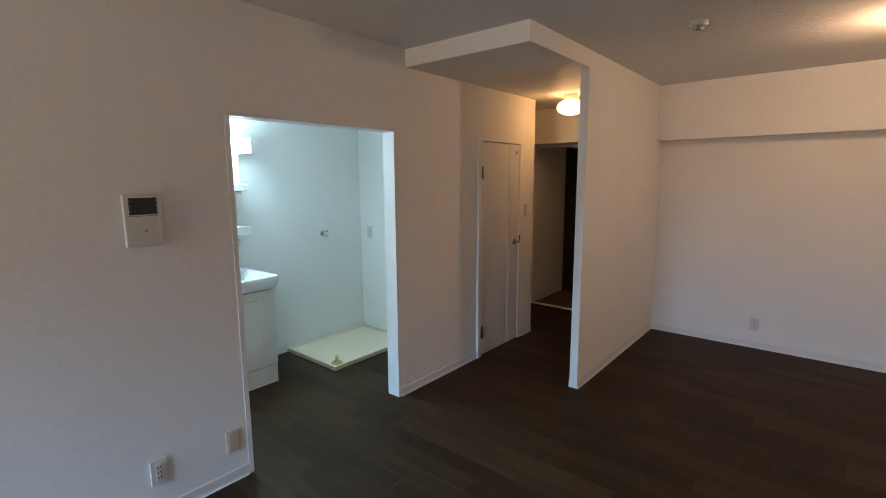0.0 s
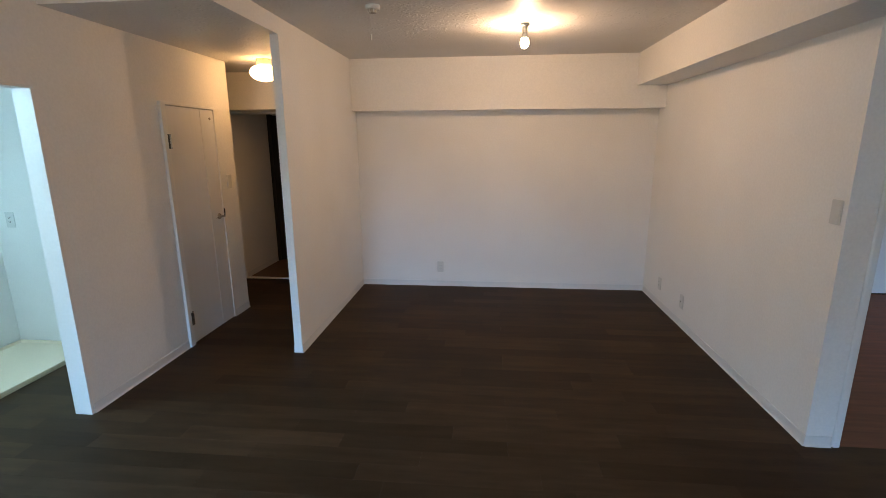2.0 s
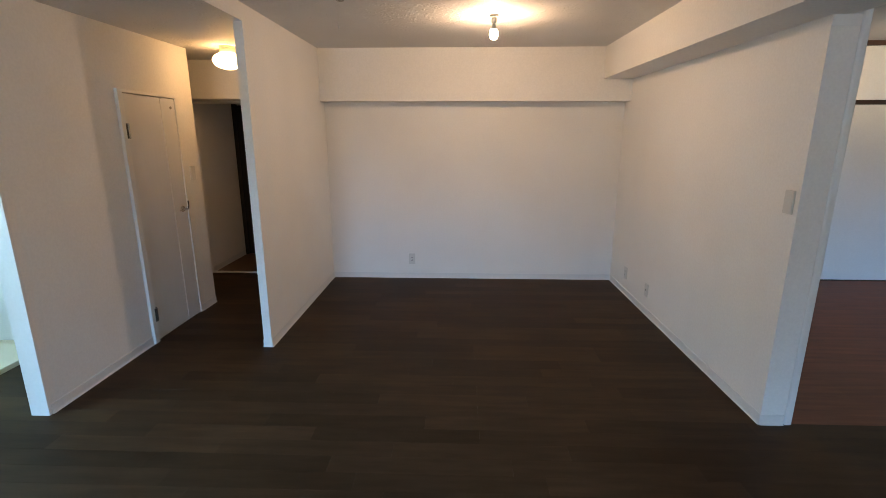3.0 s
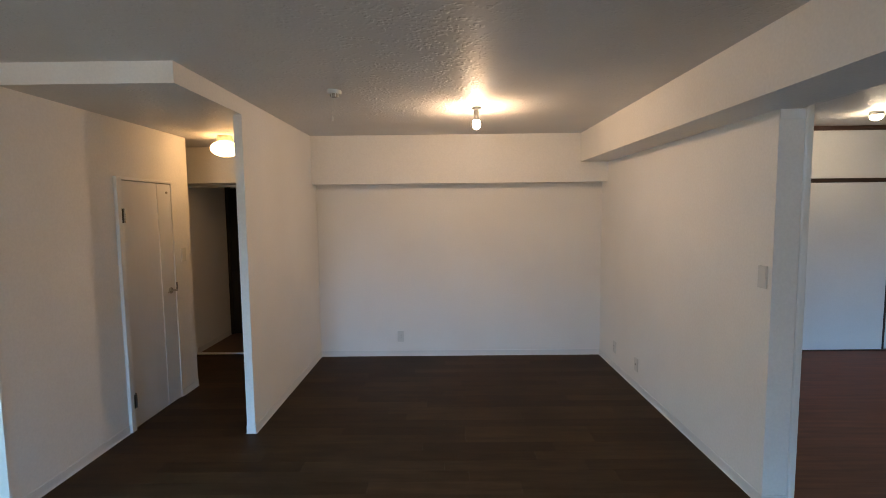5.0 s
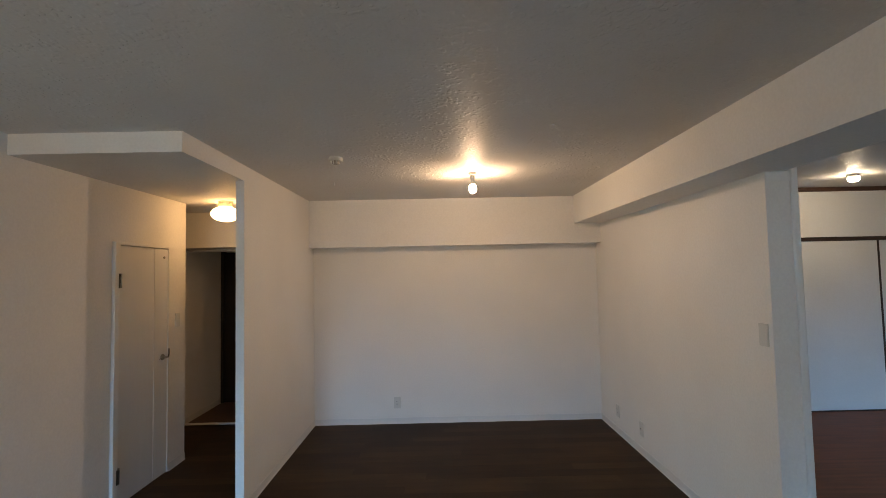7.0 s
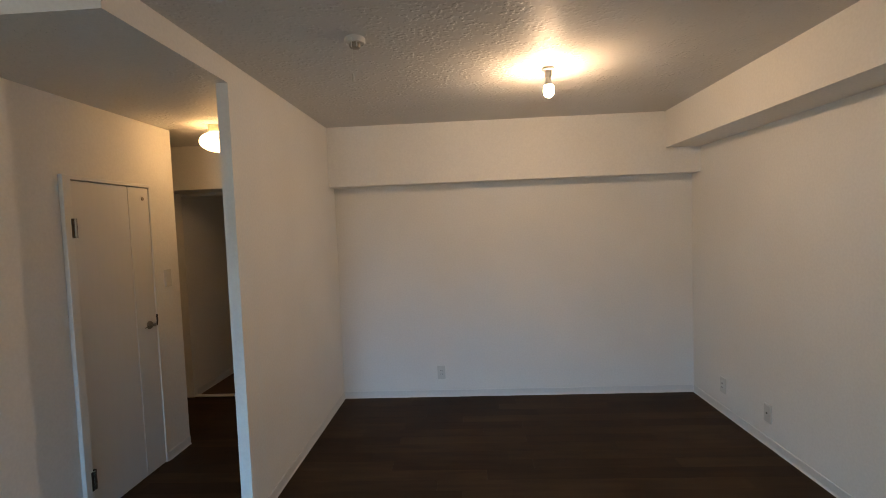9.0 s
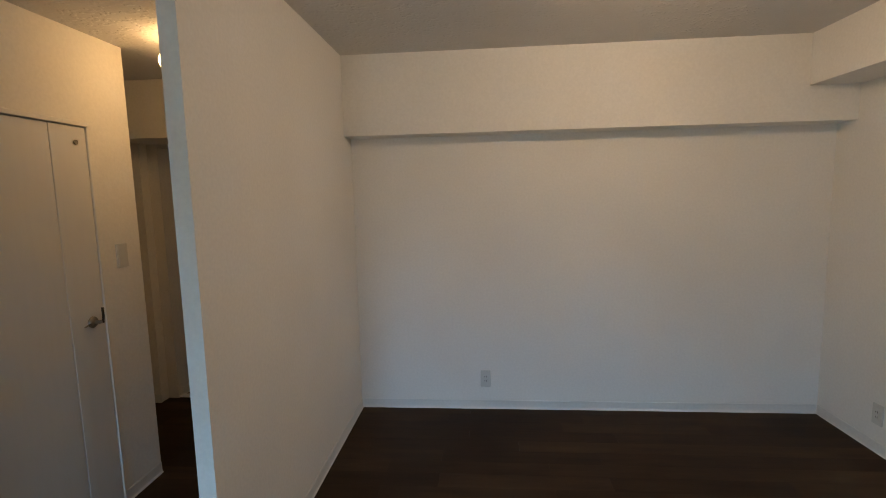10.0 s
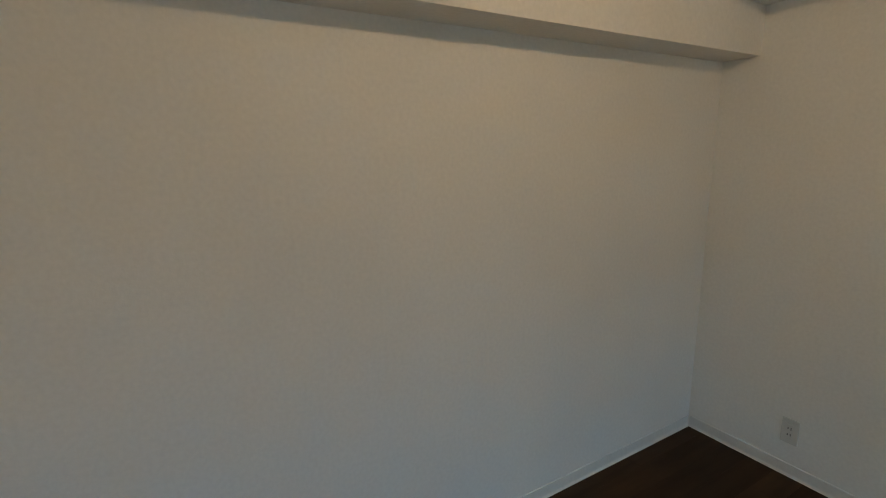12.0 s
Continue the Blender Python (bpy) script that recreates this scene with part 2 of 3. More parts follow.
structure("wall_west", pierced("x", XW - 0.10, XW, YS, 4.25, 0, ZC,
          [(1.22, 2.365, 0, 1.876), (3.292, 3.985, 0, 1.878)]), PAPER, "white papered wall with washroom opening and door")
structure("wall_north", pierced("y", YN, YN + 0.10, XPL, 2.10, 0, ZC), PAPER, "white papered end wall under a beam")
structure("beam_north", boxed((XP, XE, 4.935, YN, 1.898, ZC)), PAPER, "white papered beam along the end wall", "beam")
structure("wall_east", pierced("x", XE, XE2 - 0.004, 2.41, YN, 0, ZB), PAPER, "white papered wall ending at an opening")
structure("beam_east", boxed((XB, XBE, YS, 4.935, ZB, 2.5)), PAPER, "white papered deep ceiling beam", "beam")
structure("partition", pierced("x", XPL, XP, 3.278, YN, 0, ZC), PAPER, "thin white papered partition beside the hall", "wall")
soffit = bmesh.new()
corners = [(XW, 2.472), (XP, 2.472), (XP, 3.278), (XPL, 3.278), (XPL, 4.86), (XW, 4.86)]
low = [soffit.verts.new((x, y, ZS)) for x, y in corners]
high = [soffit.verts.new((x, y, ZC)) for x, y in corners]
soffit.faces.new(low)
soffit.faces.new(high)
for i in range(len(corners)):
    j = (i + 1) % len(corners)
    soffit.faces.new((low[i], low[j], high[j], high[i]))
soffit_ob = structure("ceiling_soffit", soffit, CEILING, "lowered hall ceiling with papered edge", "ceiling")
soffit_ob.data.materials.append(PAPER)
for f in soffit_ob.data.polygons:
    f.material_index = 1 if abs(f.normal.z) < 0.5 else 0
structure("ceiling", boxed((XW - 0.10, XB, YS, 4.935, ZC, ZC + 0.1)), CEILING, "grey-white embossed paper ceiling", "ceiling")
structure("ceiling_east", boxed((XBE, XEE, YS, 5.75, ZE, 2.6)), CEILING, "grey-white paper ceiling of the next room", "ceiling")
structure("wall_far_east", pierced("x", XEE, XEE + 0.1, YS, 5.75, 0, 2.6), PAPER, "plain white wall")
structure("wall_south", pierced("y", YS - 0.12, YS, XW - 0.1, XEE, 0, 2.5,
          [(-2.07, -0.83, 0.07, 1.97), (3.5, 5.3, 0.07, 1.97)]), PAPER, "white wall with two balcony windows")
structure("wall_closet_side", pierced("y", 5.70, 5.75, 2.10, XEE, 0, 2.5), PAPER, "plain wall behind the closet")
structure("wall_closet_end", pierced("x", 2.062, 2.10, YN, 5.70, 0, 2.5), PAPER, "plain wall closing the closet")

# hall and entry beyond the door wall
structure("wall_hall_south", pierced("y", 4.15, 4.25, -3.40, XW - 0.10, 0, ZC), PAPER, "white wall of the hall recess")
structure("wall_hall_west", pierced("x", -3.40, -3.30, 4.25, 5.20, 0, ZC), PAPER, "white wall of the hall recess")
structure("ceiling_hall", boxed((-3.30, XW, 4.25, 4.86, ZS, ZC)), CEILING, "embossed paper hall ceiling", "ceiling")
structure("wall_hall_north", pierced("y", 5.12, 5.20, -3.30, -2.72, 0, 1.92), PAPER, "white wall beside the entry opening")
structure("wall_hall_lintel", boxed((-3.30, XPL, 4.86, 5.20, 1.92, ZC)), PAPER, "white papered wall over the entry opening")
structure("wall_entry_west", pierced("x", -2.75, -2.64, 5.20, 6.2, 0, ZC), PAPER, "white wall of the dim entry")
structure("wall_entry_east", pierced("x", XPL, XPL + 0.06, 5.20, 6.2, 0, ZC), PAPER, "white wall of the dim entry")
structure("ceiling_entry", boxed((-2.64, XPL, 5.20, 6.2, 1.95, 2.05)), CEILING, "low entry ceiling", "ceiling")
structure("wall_entry_north", pierced("y", 6.2, 6.3, -2.75, XPL + 0.06, 0, 2.05), PAPER, "wall behind the entrance door")

# washroom and toilet shell
structure("wall_washroom_west", pierced("x", -3.64, -3.54, 0.9, 3.36, 0, ZC), WET_PAPER, "pale washroom wall behind the vanity")
structure("wall_washroom_north", pierced("y", 3.262, 3.296, -3.54, XW - 0.10, 0, ZC), WET_PAPER, "pale washroom end wall")
structure("wall_washroom_south", pierced("y", 0.8, 0.9, -3.64, XW - 0.10, 0, ZC), WET_PAPER, "pale washroom wall")
structure("ceiling_washroom", boxed((-3.64, XW - 0.10, 0.8, 3.296, 2.3, 2.38)), CEILING, "washroom ceiling", "ceiling")
structure("lining_washroom", pierced("x", XW - 0.104, XW - 0.10, 0.9, 3.262, 0, 2.3, [(1.22, 2.365, 0, 1.876)]), WET_PAPER, "pale washroom wall beside the opening")

# skirting boards
SKIRT_RUNS = [
    ("x", XW, 0.008, YS, 1.216), ("x", XW, 0.008, 2.370, 3.291), ("x", XW, 0.008, 3.99, 4.25),
    ("x", XP, 0.008, 3.278, YN - 0.008), ("y", YN, -0.008, XP + 0.008, XE - 0.008), ("x", XE, -0.008, 2.406, YN - 0.008),
    ("y", 2.41, -0.006, XE, 2.055), ("y", 5.12, -0.008, -3.30, -2.72), ("x", -2.64, 0.008, 5.26, 6.10),
    ("x", -3.54, 0.008, 2.0, 2.345), ("x", XPL, -0.008, 3.278, 5.20),
]


def skirting(axis, p, d, u0, u1):
    """Soft vinyl skirting: a thin strip with a rounded top and a flared foot."""
    k = 1 if d > 0 else -1
    prof = [(0, 0), (0.0115, 0), (0.0115, 0.0015), (0.0085, 0.004), (0.006, 0.008), (0.0045, 0.014), (0.0045, 0.058), (0.003, 0.060), (0, 0.060)]
    bm = bmesh.new()
    ends = [[bm.verts.new((p + k * o, u, z) if axis == "x" else (u, p + k * o, z)) for o, z in prof] for u in (u0, u1)]
    for i in range(len(prof)):
        j = (i + 1) % len(prof)
        bm.faces.new((ends[0][i], ends[0][j], ends[1][j], ends[1][i]))
    bm.faces.new(ends[0])
    bm.faces.new(ends[1])
    return bm


for run in SKIRT_RUNS:
    structure("baseboard", skirting(*run), SKIRT, "low grey-white vinyl skirting board", "baseboard")

# ---- openings, doors, trim ----
structure("door_frame_washroom", boxed(
    (XW - 0.106, XW + 0.004, 1.22, 1.247, 0, 1.862), (XW - 0.106, XW + 0.003, 2.347, 2.365, 0, 1.862),
    (XW - 0.106, XW + 0.003, 1.22, 2.365, 1.862, 1.876), bevel=0.002), CASING, "slim white casing round the washroom opening", "door frame")

door = thing("door_1", (XW, 3.35, 0), "closed white flush toilet door with lever handle", "door")
tagged(door, kind="structure")


def under(parent, name, bm, mat, label=""):
    """A part given in world coordinates under a thing that stands elsewhere."""
    bm.transform(Matrix.Translation(-parent.location))
    return part(name, bm, mat, parent, label)


def sub(parent_thing, parent_part, name, bm, mat, label=""):
    bm.transform(Matrix.Translation(-parent_thing.location))
    return part(name, bm, mat, parent_part, label)


under(door, "door_casing", boxed((XW - 0.10, XW + 0.021, 3.296, 3.348, 0, 1.878), (XW - 0.10, XW + 0.010, 3.352, 3.985, 1.857, 1.878),
      (XW - 0.10, XW + 0.006, 3.9765, 3.986, 0, 1.857), bevel=0.004, segments=3), CASING, "white painted door casing")
leaf = under(door, "door_leaf", boxed((XW - 0.034, XW - 0.003, 3.355, 3.788, 0.006, 1.853), bevel=0.0015), DOOR)
under(door, "door_stile", boxed((XW - 0.034, XW - 0.0005, 3.7905, 3.974, 0.006, 1.853), bevel=0.003), DOOR, "narrow strip beside the groove")
under(door, "door_core", boxed((XW - 0.08, XW - 0.036, 3.355, 3.975, 0.006, 1.853)), SLOT, "dark groove behind the panels")
for z in (1.597, 0.222):
    # shade on both sides of the barrel is put into the leaves' dark colour
    sub(door, leaf, "hinge", boxed((XW + 0.019, XW + 0.0235, 3.332, 3.346, z - 0.052, z + 0.052), (XW - 0.003, XW + 0.013, 3.366, 3.380, z - 0.052, z + 0.052), bevel=0.0012), BRONZE, "hinge leaves coloured dark for the shade beside the barrel")
    bm = tube([(XW + 0.019, 3.357, z - 0.05), (XW + 0.019, 3.357, z), (XW + 0.019, 3.357, z + 0.05)], 0.0085, 12)
    smooth(sub(door, leaf, "hinge_pin", bm, CHROME, "bright chrome hinge barrel"))
bm = tube([(XW - 0.002, 3.917, 1.783), (XW + 0.004, 3.917, 1.783)], 0.011, 18)
smooth(under(door, "indicator", bm, STEEL, "small round metal indicator"))
rose = turned([(0, 0), (0.027, 0), (0.027, 0.004), (0.023, 0.010), (0.014, 0.016), (0, 0.018)], 24)
rose.transform(Matrix.Translation((XW - 0.0005, 3.903, 0.960)) @ Matrix.Rotation(radians(90), 4, "Y"))
handle = under(door, "door_handle", rose, STEEL, "round nickel handle rose")
smooth(handle)
smooth(sub(door, handle, "lever_neck", tube([(XW + 0.012, 3.903, 0.960), (XW + 0.036, 3.903, 0.961), (XW + 0.052, 3.904, 0.964)], 0.0085, 14), STEEL))
smooth(sub(door, handle, "lever", tube([(XW + 0.050, 3.904, 0.958), (XW + 0.054, 3.905, 0.990), (XW + 0.053, 3.905, 1.030)], 0.0052, 12), BRONZE, "dark upright lever"))
tail = boxed((XW + 0.004, XW + 0.012, 3.848, 3.903, 0.953, 0.965), bevel=0.003)
for v in tail.verts:
    if v.co.y < 3.87:
        v.co.z = 0.950 + (v.co.z - 0.959) * 0.4
smooth(sub(door, handle, "thumb_turn", tail, STEEL, "small tapered nickel thumb turn"))

# corner post, head and strike plate at the end of the east wall
structure("trim", boxed((XE2 - 0.004, 2.098, 2.398, 2.49, 0, 2.15), bevel=0.010, segments=4), CASING, "white painted corner post of the opening", "trim")
structure("trim", boxed((XE + 0.002, XE2 - 0.004, 2.406, 2.41, 2.054, ZB), bevel=0.0015), CASING, "thin white head strip", "trim")
structure("trim", boxed((XE2 - 0.004, 2.094, 2.49, YN, 0, ZE)), CASING, "white lining behind the wall", "trim")
tagged(part("strike_plate", boxed((2.0975, 2.1025, 2.425, 2.455, 0.93, 1.02), bevel=0.001), BRONZE), "dark metal strike plate on the white post", "strike plate")

# open door frame and raised sill of the entry
structure("door_frame_entry", boxed((-2.64, XPL, 5.20, 5.26, 1.895, 1.95), bevel=0.002), CASING, "white frame at the entry opening", "door frame")
structure("threshold", boxed((-2.64, XPL, 5.205, 5.255, 0, 0.012), bevel=0.003), CASING, "pale threshold strip between floors", "threshold")
entry = thing("door_2", (-2.1, 6.15, 0), "near-black steel entrance door in the dim entry", "door")
tagged(entry, kind="structure")
under(entry, "door_leaf", boxed((-2.60, -1.75, 6.12, 6.16, 0.005, 1.93), bevel=0.003), ENTRY)
under(entry, "door_casing", boxed((-2.637, -2.602, 6.09, 6.18, 0, 1.945), (-1.748, -1.72, 6.09, 6.18, 0, 1.945), bevel=0.002), ENTRY)
under(entry, "letter_slot", boxed((-2.42, -2.12, 6.112, 6.121, 0.92, 0.97), bevel=0.002), STEEL)

# balcony windows behind the walk
for n, (a, b) in enumerate(((-2.07, -0.83), (3.5, 5.3)), 1):
    w = thing("window_%d" % n, ((a + b) / 2, YS - 0.06, 0.07), "tall sliding balcony window with aluminium frame", "window")
    tagged(w, kind="structure")
    m = (a + b) / 2
    for x0, x1 in ((a, m + 0.03), (m - 0.03, b)):
        y = YS - 0.05 if x0 == a else YS - 0.085
        s = under(w, "sash", boxed((x0, x0 + 0.05, y - 0.015, y + 0.015, 0.07, 1.97), (x1 - 0.05, x1, y - 0.015, y + 0.015, 0.07, 1.97),
                  (x0 + 0.05, x1 - 0.05, y - 0.015, y + 0.015, 0.07, 0.13), (x0 + 0.05, x1 - 0.05, y - 0.015, y + 0.015, 1.92, 1.97)), CHROME)
        g = sub(w, s, "pane", boxed((x0 + 0.05, x1 - 0.05, y - 0.003, y + 0.003, 0.13, 1.92)), GLASS)
        g.visible_shadow = False

# closet front of the east room
closet = thing("closet", (3.9, 5.15, 0), "built-in closet with white sliding panels and dark rails", "closet")
edges = [2.105, 3.11, 4.11, 5.11, XEE]
for i, (a, b) in enumerate(zip(edges, edges[1:])):
    y = 5.155 if i % 2 == 0 else 5.175
    p = under(closet, "sliding_panel", boxed((a + 0.002, b - 0.012, y, y + 0.018, 0.012, 1.872), bevel=0.0015), CLOSET)
    sub(closet, p, "panel_edge", boxed((b - 0.012, b + 0.010, y - 0.003, y + 0.020, 0.012, 1.872), bevel=0.001), UMBER, "dark brown panel edge")
for a, b in ((2.105, 3.11), (3.11, 4.11), (4.11, XEE)):
    under(closet, "upper_panel", boxed((a + 0.002, b - 0.002, 5.155, 5.173, 1.918, 2.430), bevel=0.0015), CLOSET)
under(closet, "middle_rail", boxed((2.105, XEE, 5.145, 5.21, 1.874, 1.916), bevel=0.002), UMBER, "dark brown middle rail")
under(closet, "cornice", boxed((2.105, XEE, 5.135, 5.21, 2.432, 2.476), bevel=0.003), RUSSET, "red-brown wooden cornice")
under(closet, "floor_rail", boxed((2.105, XEE, 5.145, 5.21, 0.0, 0.010), bevel=0.001), UMBER)


# ---- electrical plates ----
def wall_plate(name, place, facing, label, category, kind_of):
    """A moulded plate, built facing -y at the origin and then turned to its wall."""
    t = thing(name, (0, 0, 0), label, category, "wall plates")
    mat = BEIGE if kind_of == "blank" else PLATE
    part("plate", boxed((-0.035, 0.035, -0.009, 0, -0.06, 0.06), bevel=0.003, segments=3), mat, t)
    if kind_of == "outlet":
        part("socket", boxed((-0.013, 0.013, -0.0115, -0.008, -0.034, 0.034), bevel=0.001), PLATE, t)
        for z in (-0.015, 0.015):
            part("slot", boxed((-0.0075, -0.0045, -0.0122, -0.0112, z - 0.0045, z + 0.0045), (0.0045, 0.0075, -0.0122, -0.0112, z - 0.0055, z + 0.0055)), SLOT, t, "dark pin slots")
    elif kind_of == "triple":
        part("socket", boxed((-0.013, 0.013, -0.0115, -0.008, -0.040, 0.040), bevel=0.001), PLATE, t)
        for z in (-0.025, 0.0, 0.025):
            part("slot", boxed((-0.0078, -0.0042, -0.0122, -0.0112, z - 0.005, z + 0.005), (0.0042, 0.0078, -0.0122, -0.0112, z - 0.0055, z + 0.0055)), SLOT, t, "dark pin slots")
    elif kind_of == "switch":
        r = boxed((-0.029, 0.029, -0.0120, -0.008, -0.054, 0.054), bevel=0.002)
        for v in r.verts:
            if v.co.z > 0 and v.co.y < -0.01:
                v.co.y += 0.0015
        part("rocker", r, PLATE, t)
    elif kind_of == "jack":
        part("cover", boxed((-0.030, 0.030, -0.0115, -0.008, -0.055, 0.055), bevel=0.0015), PLATE, t)
        hole = turned([(0, 0), (0.0065, 0), (0.0065, 0.003), (0.0035, 0.004), (0, 0.004)], 16)
        hole.transform(Matrix.Translation((0, -0.011, 0.002)) @ Matrix.Rotation(radians(90), 4, "X"))
        part("jack", hole, BRONZE, t, "small dark cable jack")
    elif kind_of == "blank":
        part("cover", boxed((-0.024, 0.024, -0.0105, -0.008, -0.047, 0.047), bevel=0.001), BEIGE, t)
    turn = {"n": 0, "w": 90, "e": -90}[facing]
    t.matrix_basis = pose(*place, 0, 0, turn)
    return t


wall_plate("power_outlet", (-0.281, YN, 0.222), "n", "white double power outlet low on the end wall", "power outlet", "outlet")
wall_plate("cable_plate", (XE, 4.085, 0.222), "e", "white plate with a small cable jack near the skirting", "wall plate", "jack")
wall_plate("power_outlet", (XE, 4.624, 0.222), "e", "white double power outlet low near the room corner", "power outlet", "outlet")
wall_plate("light_switch", (XE, 2.475, 1.240), "e", "white rocker light switch beside the opening", "light switch", "switch")
wall_plate("light_switch", (XW, 4.115, 1.245), "w", "white rocker light switch beside the toilet door", "light switch", "switch")
wall_plate("power_outlet", (XW, 0.797, 0.232), "w", "white triple power outlet near the skirting", "power outlet", "triple")
wall_plate("blank_plate", (XW, 1.143, 0.222), "w", "aged beige blank plate beside the washroom opening", "wall plate", "blank")
wall_plate("power_outlet", (-3.40, 3.262, 1.02), "n", "white power outlet above the washing machine pan", "power outlet", "outlet")

intercom = thing("intercom", (XW, 0.835, 1.387), "white wall intercom with dark display", "intercom")
under(intercom, "mount", boxed((XW, XW + 0.010, 0.764, 0.904, 1.284, 1.490), bevel=0.002), PLATE)
body = under(intercom, "body", boxed((XW + 0.010, XW + 0.032, 0.759, 0.909, 1.278, 1.497), bevel=0.005, segments=3), PLATE)
sub(intercom, body, "display", boxed((XW + 0.0315, XW + 0.0335, 0.779, 0.886, 1.412, 1.483), bevel=0.001), SCREEN, "dark glossy display")
for y in (0.783, 0.882):
    for z in (1.428, 1.449, 1.470):
        sub(intercom, body, "icon", boxed((XW + 0.0334, XW + 0.0339, y - 0.002, y + 0.002, z - 0.002, z + 0.002)), PLATE, "tiny pale display icon")
sub(intercom, body, "seam", boxed((XW + 0.0316, XW + 0.0324, 0.761, 0.907, 1.4055, 1.407)), SLOT)
sub(intercom, body, "side_strip", boxed((XW + 0.0315, XW + 0.034, 0.889, 0.905, 1.30, 1.40), bevel=0.002), PLATE)
smooth(sub(intercom, body, "button", tube([(XW + 0.031, 0.835, 1.343), (XW + 0.0345, 0.835, 1.343)], 0.006, 16), STEEL, "small grey button"))


# ---- lamps ----
bulb = thing("ceiling_bulb", (0.478, 3.672, ZC), "bare lit warm bulb in a white ceiling socket", "ceiling lamp")
smooth(part("rosette", turned([(0, 0), (0.031, 0), (0.034, -0.003), (0.034, -0.015), (0.031, -0.018), (0.024, -0.019), (0, -0.019)]), PLATE, bulb, "white ceiling rosette"))
smooth(part("socket", turned([(0, -0.017), (0.019, -0.018), (0.0205, -0.030), (0.0205, -0.050), (0.0185, -0.056), (0, -0.056)]), PLATE, bulb))
smooth(part("bulb_neck", turned([(0, -0.055), (0.0130, -0.056), (0.0138, -0.068), (0.0170, -0.080), (0.0215, -0.092), (0.0245, -0.101), (0, -0.101)], 24), PLATE, bulb, "white plastic bulb neck"))
prof = [(0.0, -0.1005), (0.0248, -0.101), (0.0285, -0.112), (0.0300, -0.124), (0.0297, -0.134), (0.0270, -0.147), (0.0215, -0.157), (0.0130, -0.164), (0.0, -0.167)]
smooth(part("bulb", turned(prof, 24), BULB, bulb, "glowing warm bulb"))

dome = thing("ceiling_lamp", (4.22, 4.42, ZE), "small round lit lamp on the next room's ceiling", "ceiling lamp")
smooth(part("base", turned([(0, 0), (0.050, 0), (0.052, -0.004), (0.052, -0.026), (0.049, -0.032), (0, -0.032)], 40), PLATE, dome, "white round lamp base"))
smooth(part("cover", turned([(0, -0.0315), (0.046, -0.032), (0.048, -0.040), (0.046, -0.054), (0.037, -0.067), (0.021, -0.075), (0, -0.078)], 36), DOME, dome, "glowing domed cover"))

globe = thing("hall_lamp", (-1.708, 4.17, ZS), "lit opal globe lamp under the hall ceiling", "ceiling lamp")
smooth(part("neck", turned([(0, 0), (0.062, 0), (0.062, -0.040), (0.058, -0.047), (0, -0.047)]), BEIGE, globe, "cream round lamp neck"))
prof = [(0.0, -0.045)]
for k in range(1, 16):
    a = math.pi * k / 15
    prof.append((0.122 * math.sin(a) ** 0.95, -0.113 + 0.069 * math.cos(a)))
prof[-1] = (0.0, -0.182)
smooth(part("globe", turned(prof, 36), GLOBE, globe, "glowing flattened opal glass"))

alarm = thing("fire_detector", (-0.488, 3.115, ZC), "small round white fire detector on the ceiling", "fire detector")
smooth(part("base", turned([(0, 0), (0.045, 0), (0.047, -0.004), (0.047, -0.019), (0.044, -0.025), (0.039, -0.026), (0.036, -0.022), (0, -0.023)], 40), PLATE, alarm))
head = part("sensor", turned([(0, -0.022), (0.024, -0.022), (0.025, -0.036), (0.022, -0.043), (0.010, -0.046), (0, -0.046)]), STEEL, alarm, "dark sensor head")
smooth(head)
for k in range(6):
    a = radians(60 * k)
    fin = boxed((0.0225, 0.0275, -0.003, 0.003, -0.044, -0.022), bevel=0.001)
    fin.transform(Matrix.Rotation(a, 4, "Z"))
    part("cage_fin", fin, PLATE, head, "white cage fin")

# ---- washroom ----
vanity = thing("vanity", (-3.29, 1.66, 0), "white vanity with basin, drawer front and toe kick", "vanity")
under(vanity, "body", boxed((-3.538, -3.055, 1.356, 1.956, 0.145, 0.702), bevel=0.002), CABINET)
under(vanity, "kick_board", boxed((-3.538, -3.035, 1.356, 1.956, 0.0, 0.143), bevel=0.0015), CABINET)
front = under(vanity, "cabinet_door", boxed((-3.053, -3.026, 1.354, 1.958, 0.150, 0.736), bevel=0.002), CABINET)
sub(vanity, front, "pull", boxed((-3.027, -3.018, 1.58, 1.83, 0.655, 0.672), bevel=0.003), CABINET)
basin = bmesh.new()
outer = [(-3.538, 1.33), (-3.538, 1.995), (-3.02, 1.995), (-2.985, 1.965), (-2.972, 1.66), (-2.985, 1.36), (-3.02, 1.33)]
inner = [(-3.43, 1.365), (-3.43, 1.960), (-3.045, 1.960), (-3.018, 1.940), (-3.006, 1.66), (-3.018, 1.385), (-3.045, 1.365)]
floor_ring = [(-3.38, 1.43), (-3.38, 1.89), (-3.11, 1.89), (-3.09, 1.87), (-3.08, 1.66), (-3.09, 1.45), (-3.11, 1.43)]
rings = [[basin.verts.new((x, y, z)) for x, y in loop] for loop, z in ((outer, 0.757), (outer, 0.790), (outer, 0.842), (inner, 0.834), (floor_ring, 0.705))]
for v, (x, y) in zip(rings[0], outer):
    v.co.x = x if x < -3.5 else x - 0.010
    v.co.y = y + (0.008 if y < 1.6 else -0.008 if y > 1.7 else 0)
for a, b in zip(rings, rings[1:]):
    for i in range(7):
        basin.faces.new((a[i], a[(i + 1) % 7], b[(i + 1) % 7], b[i]))
basin.faces.new(rings[-1])
basin.faces.new(rings[0])
